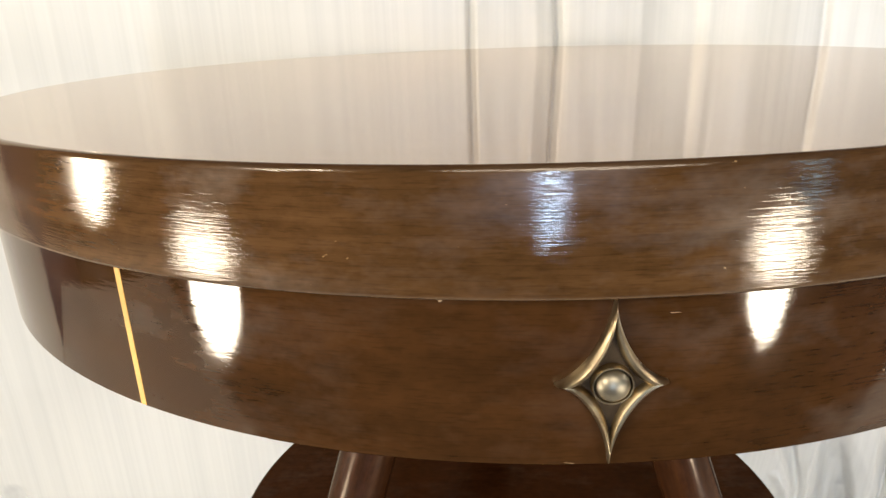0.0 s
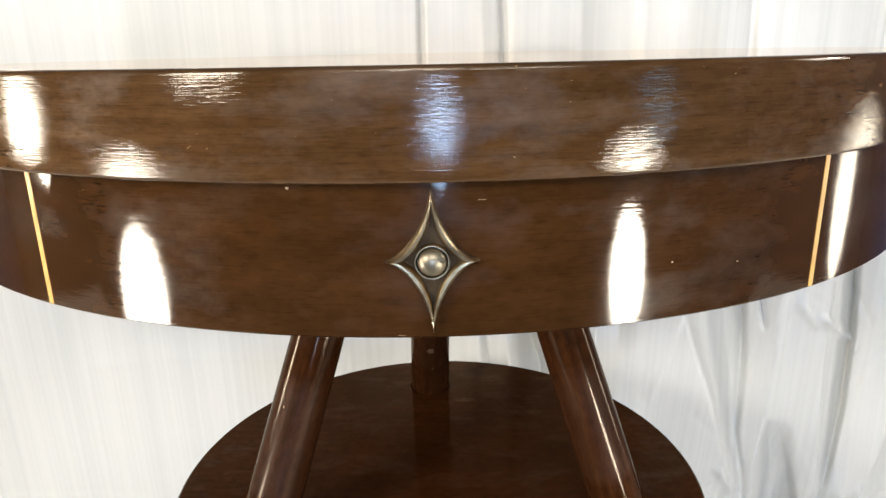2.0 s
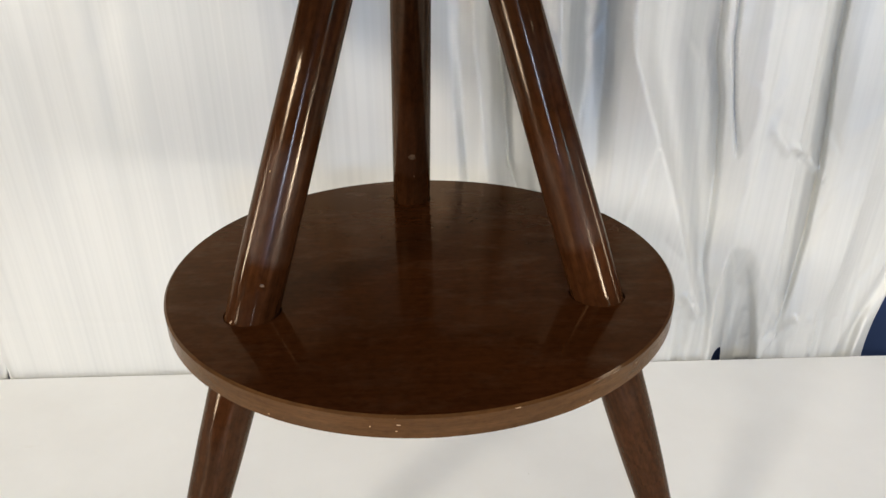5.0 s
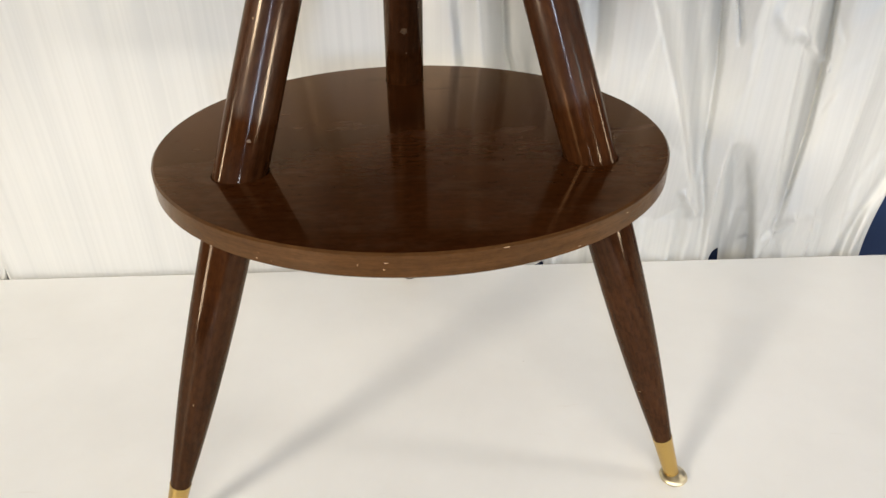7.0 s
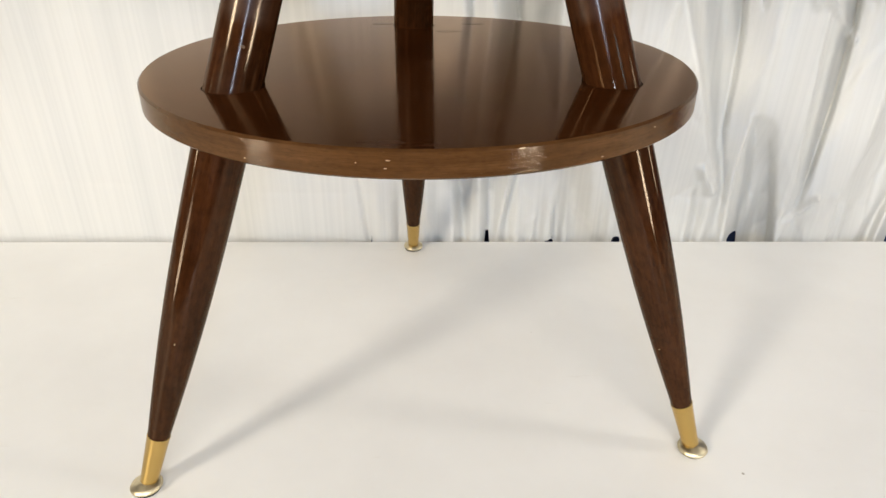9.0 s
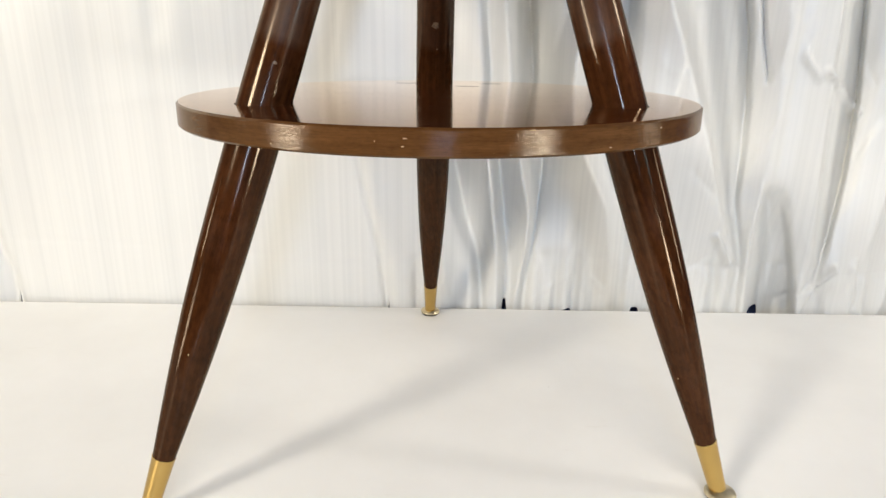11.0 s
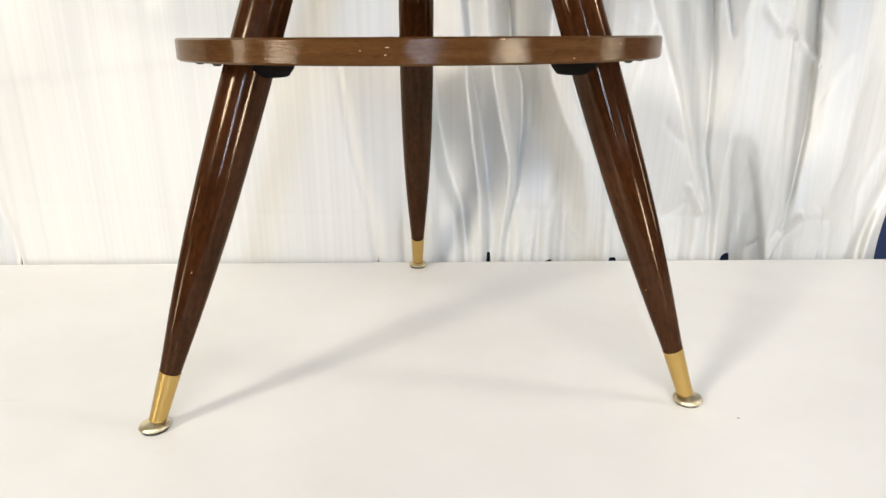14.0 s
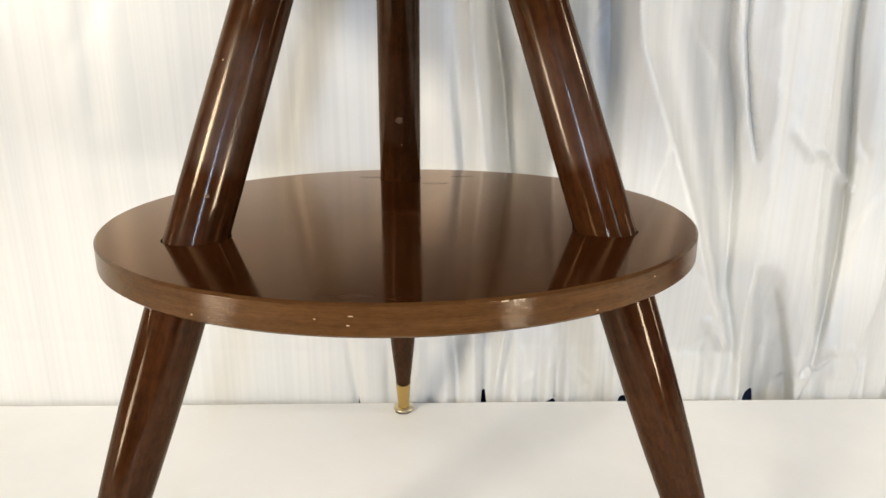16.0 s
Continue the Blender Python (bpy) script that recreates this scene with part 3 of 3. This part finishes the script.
def star_rings(layers, close_low, close_high):
    bm = bmesh.new()
    rings = []
    for w, h, power, z in layers:
        rings.append([bm.verts.new((x, y, z)) for x, y in star_points(w, h, power)])
    for low, high in zip(rings, rings[1:]):
        for k in range(len(low)):
            j = (k + 1) % len(low)
            bm.faces.new((low[k], low[j], high[j], high[k]))
    for flag, ring in ((close_low, rings[0]), (close_high, rings[-1])):
        if flag:
            mid = bm.verts.new((0, 0, ring[0].co.z))
            for k in range(len(ring)):
                bm.faces.new((ring[k], ring[(k + 1) % len(ring)], mid))
    return bm


STAR_W, STAR_H, STAR_Z = 0.0146, 0.0240, 0.5781
star = new("star_ornament")
star.parent = table
star.matrix_basis = pose(-0.0007, -(APRON_R + 0.0002), STAR_Z, 90, 0, 0)
tagged(star, "antique brass four-pointed star ornament with a domed knob")
part("backplate", star_rings([(STAR_W * 0.9, STAR_H * 0.9, 3.3, 0.0), (STAR_W * 0.9, STAR_H * 0.9, 3.3, 0.0008)], True, True), DARK_BRASS, star, "dark brass backplate")
part("rim", star_rings([(STAR_W, STAR_H, 3.05, -0.0004), (STAR_W, STAR_H, 3.05, 0.0012), (STAR_W * 0.97, STAR_H * 0.985, 3.08, 0.0024), (STAR_W * 0.88, STAR_H * 0.93, 3.12, 0.0031), (STAR_W * 0.76, STAR_H * 0.82, 3.08, 0.0030), (STAR_W * 0.68, STAR_H * 0.73, 3.02, 0.0024), (STAR_W * 0.63, STAR_H * 0.66, 3.0, 0.0006)], False, False), OLD_BRASS, star)
part("collar", lathe([(0.0056, 0.0006), (0.0056, 0.0023), (0.0053, 0.0029), (0.0049, 0.0029), (0.0046, 0.0016)], 40), OLD_BRASS, star)
part("knob", lathe([(0.0046, 0.0012)] + [(0.0046 * math.cos(a), 0.0018 + 0.0034 * math.sin(a)) for a in (half * k / 8 for k in range(9))], 40), SHADED_BRASS, star, "small domed brass knob, its dark reflection put into the colour")


# lower shelf with a slanted hole for each leg
def shelf_mesh():
    bm = bmesh.new()
    uv = bm.loops.layers.uv.verify()
    tilt = math.hypot(1, SLOPE)

    def loop(points_, z):
        vs = [bm.verts.new((x, y, z)) for x, y in points_]
        return vs, [bm.edges.new((vs[k], vs[(k + 1) % len(vs)])) for k in range(len(vs))]

    def circle(r, n=200):
        return [(r * math.cos(2 * math.pi * k / n), r * math.sin(2 * math.pi * k / n)) for k in range(n)]

    def hole(angle, z, n=36):
        c, s = math.cos(radians(angle)), math.sin(radians(angle))
        mid = FOOT_R + SLOPE * z
        ring = [(0.0200 * tilt * math.cos(2 * math.pi * k / n), 0.0200 * math.sin(2 * math.pi * k / n)) for k in range(n)]
        return [((mid + a) * c - b * s, (mid + a) * s + b * c) for a, b in ring]

    def join(low, high):
        for k in range(len(low)):
            j = (k + 1) % len(low)
            bm.faces.new((low[k], low[j], high[j], high[k]))

    top, bottom = SHELF_Z, SHELF_Z - SHELF_T
    faces = {}
    for z, r in ((top, SHELF_R - 0.0016), (bottom, SHELF_R - 0.0016)):
        rim, edges = loop(circle(r), z)
        holes = []
        for angle in LEG_ANGLES:
            vs, es = loop(hole(angle, z), z)
            holes.append(vs)
            edges = edges + es
        bmesh.ops.triangle_fill(bm, edges=edges, use_beauty=True)
        faces[z] = rim, holes
    upper, _ = loop(circle(SHELF_R), top - 0.0014)
    lower, _ = loop(circle(SHELF_R), bottom + 0.0014)
    join(faces[top][0], upper)
    join(upper, lower)
    join(lower, faces[bottom][0])
    for a, b in zip(faces[top][1], faces[bottom][1]):
        join(a, b)
    for f in bm.faces:
        flat = abs(f.calc_center_median().z - top) < 1e-4 or abs(f.calc_center_median().z - bottom) < 1e-4
        first = math.atan2(f.loops[0].vert.co.y, f.loops[0].vert.co.x)
        for l in f.loops:
            x, y, z = l.vert.co
            a = math.atan2(y, x)
            a += 2 * math.pi * round((first - a) / (2 * math.pi))
            l[uv].uv = (x, y) if flat else (a * SHELF_R, z)
        f.material_index = 0 if flat else 1
    return bm


shelf = part("lower_shelf", shelf_mesh(), WOOD_SHELF, table, "dark polished round lower shelf with a paler edge")
shelf.data.materials.append(WOOD_EDGE)

# legs, built once along the slanted axis
AXIS = Vector((SLOPE, 0, 1)).normalized()
UP = AXIS.z


def leg_radius(z):
    return float(np.interp(z, (0.047, 0.07, 0.10, 0.13, 0.16, 0.20, 0.24, 0.28, 0.34, 0.44, 0.56), (0.0083, 0.0104, 0.0129, 0.0150, 0.0166, 0.0180, 0.0187, 0.0191, 0.0189, 0.0178, 0.0166)))


leg_profile = [(0.0, 0.044 / UP)] + [(leg_radius(z), z / UP) for z in np.linspace(0.046, 0.556, 52)] + [(0.0, 0.556 / UP)]
ferrule_profile = [(0.0058, 0.0066 / UP), (0.0069, 0.0074 / UP), (0.0072, 0.016 / UP), (0.0088, 0.0468 / UP), (0.0089, 0.0475 / UP), (0.0083, 0.0478 / UP)]
glide_profile = [(0.0, 0.0016), (0.0108, 0.0016), (0.0122, 0.0026), (0.0125, 0.0040), (0.0118, 0.0054), (0.0100, 0.0066), (0.0080, 0.0075), (0.0064, 0.0082), (0.0050, 0.0090), (0.0, 0.0092)]
pad_profile = [(0.0, 0.0), (0.0106, 0.0), (0.0110, 0.0008), (0.0108, 0.0018), (0.0, 0.0018)]
legs = []
for angle, foot_r, aside in zip(LEG_ANGLES, (0.2636, 0.2564, 0.2630), (0.0, 0.0075, 0.0)):
    at = Matrix.Rotation(radians(angle), 4, "Z") @ Matrix.Translation((foot_r, aside, 0))
    if legs:
        leg = new("leg", legs[0].data)
        leg.parent = table
    else:
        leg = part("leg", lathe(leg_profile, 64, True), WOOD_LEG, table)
    tagged(leg, "dark turned walnut leg tapering to a brass tip")
    own = Vector(((SHELF_LEG_R - foot_r) / SHELF_Z, -aside / SHELF_Z, 1))
    lean = Vector((0, 0, 1)).rotation_difference(own).to_matrix().to_4x4()
    leg.matrix_basis = at @ lean
    legs.append(leg)
    part("ferrule", lathe(ferrule_profile, 48), BRASS, leg, "tapered polished brass ferrule")
    flat_foot = lean.inverted()
    part("glide", lathe(glide_profile, 48), GLIDE, leg, "worn domed brass glide", m=flat_foot @ Matrix.Rotation(radians(2.5), 4, "X"))
    part("foot_pad", lathe(pad_profile, 40), RUBBER, leg, "thin black foot pad", m=flat_foot)
    mid = FOOT_R + SLOPE * (SHELF_Z - SHELF_T)
    base = SHELF_Z - SHELF_T
    cleat = part("mounting_collar", lathe([(0.0, base - 0.0128), (0.0175, base - 0.0128), (0.0200, base - 0.0118), (0.0243, base - 0.0060), (0.0248, base + 0.0002), (0.0, base + 0.0002)], 40), WOOD_CLEAT, table, "dark collar under the shelf")
    for side in (-7, 7):
        screw = part("screw", lathe([(0.0, base - 0.0028), (0.0022, base - 0.0026), (0.0036, base - 0.0012), (0.0038, base + 0.0002), (0.0, base + 0.0002)], 16), RUBBER, table, "small dark screw head under the shelf")
        screw.matrix_basis = Matrix.Rotation(radians(angle + side), 4, "Z") @ Matrix.Translation((mid + 0.0345, 0, 0))
    cleat.matrix_basis = Matrix.Rotation(radians(angle), 4, "Z") @ Matrix.Translation((mid - 0.009, 0, 0))


# ---------------------------------------------------------------- wear
def chip(r, angle, z, wide, high, turn=0.0, out=0.00025):
    """A shallow ragged flake on an upright round face."""
    bm = bmesh.new()
    rnd_ = random.Random(int(angle * 97 + z * 1e5))
    rim = []
    for k in range(9):
        a = 2 * math.pi * k / 9
        f = rnd_.uniform(0.45, 0.8)
        u, v = f * wide / 2 * math.cos(a), f * high / 2 * math.sin(a)
        u, v = u * math.cos(turn) - v * math.sin(turn), u * math.sin(turn) + v * math.cos(turn)
        rim.append(bm.verts.new(((r + out * 0.2) * math.cos(radians(angle) + u / r), (r + out * 0.2) * math.sin(radians(angle) + u / r), z + v)))
    mid_ = bm.verts.new(((r + out) * math.cos(radians(angle)), (r + out) * math.sin(radians(angle)), z))
    for k in range(9):
        bm.faces.new((rim[k], rim[(k + 1) % 9], mid_))
    return bm


PALE = plain("bare_wood", (0.36, 0.25, 0.14), 0.6, 0.25, 300)
EDGE_MID = SHELF_Z - SHELF_T / 2
for angle, z, wide, high in ((-94.8, EDGE_MID + 0.0025, 0.0052, 0.0013), (-95.2, EDGE_MID - 0.0020, 0.0030, 0.0012), (-75.0, SHELF_Z - 0.0016, 0.0060, 0.0014), (-99.5, EDGE_MID + 0.0006, 0.0014, 0.0012), (-60.5, EDGE_MID - 0.0052, 0.0034, 0.0010), (-48.0, EDGE_MID + 0.0035, 0.0028, 0.0010), (-118.0, EDGE_MID - 0.0045, 0.0022, 0.0011)):
    part("chip", chip(SHELF_R, angle, z, wide, high), PALE, shelf, "small pale chip in the edge", smooth=False)
for angle, z, wide, high, turn in ((-99.0, 0.6006, 0.0020, 0.0013, 0.0), (-87.0, 0.5964, 0.0048, 0.0003, 0.02), (-92.2, 0.5532, 0.0046, 0.0003, -0.12), (-74.0, 0.5720, 0.0012, 0.0009, 0.3), (-68.5, 0.5690, 0.0012, 0.0010, 0.1)):
    part("scratch", chip(APRON_R, angle, z, wide, high, turn), PALE, table, "fine pale scratch in the lacquer", smooth=False)


def patch(x, y, wide, deep, seed):
    """A thin ragged patch let into the shelf."""
    bm = bmesh.new()
    uv = bm.loops.layers.uv.verify()
    rnd_ = random.Random(seed)
    low, high = [], []
    for k in range(28):
        a, f = 2 * math.pi * k / 28, rnd_.uniform(0.62, 1.0)
        u, v = x + f * wide / 2 * math.cos(a), y + f * deep / 2 * math.sin(a)
        low.append(bm.verts.new((u, v, SHELF_Z - 0.0006)))
        high.append(bm.verts.new((u, v, SHELF_Z + 0.00012)))
    bm.faces.new(high)
    bm.faces.new(low)
    for k in range(28):
        j = (k + 1) % 28
        bm.faces.new((low[k], low[j], high[j], high[k]))
    for f in bm.faces:
        for loop in f.loops:
            loop[uv].uv = loop.vert.co.xy
    return bm


RUBBED = wood("rubbed_lacquer", (0.036, 0.015, 0.006), (0.048, 0.021, 0.009), (0.062, 0.029, 0.013), coat=1.3, coat_rough=0.13, bump=0.0, fleck_strength=0.2, amber=(1.0, 0.70, 0.45), steep=1.5, clear=0.75)
for n, (x, y, wide, deep) in enumerate(((0.026, 0.118, 0.026, 0.011), (0.052, 0.158, 0.024, 0.010), (-0.037, 0.156, 0.026, 0.011))):
    part("scuff", patch(x, y, wide, deep, n + 3), RUBBED, shelf, "dull scuffed patch in the lacquer", smooth=False)
KNOT = plain("knot_wood", (0.10, 0.060, 0.032), 0.5, 0.5, 400)
for leg, angle, z, wide, high, mat in ((legs[1], -112, 0.105, 0.0022, 0.0012, PALE), (legs[0], 60, 0.13, 0.0010, 0.0030, PALE), (legs[2], -182, 0.372, 0.0110, 0.0100, KNOT), (legs[2], -176, 0.350, 0.0030, 0.0030, KNOT), (legs[0], 70, 0.335, 0.0060, 0.0030, KNOT), (legs[0], 30, 0.41, 0.0016, 0.0022, PALE)):
    part("nick", chip(leg_radius(z), angle, z / UP, wide, high, out=0.0002), mat, leg, "small nick in the wood", smooth=False)
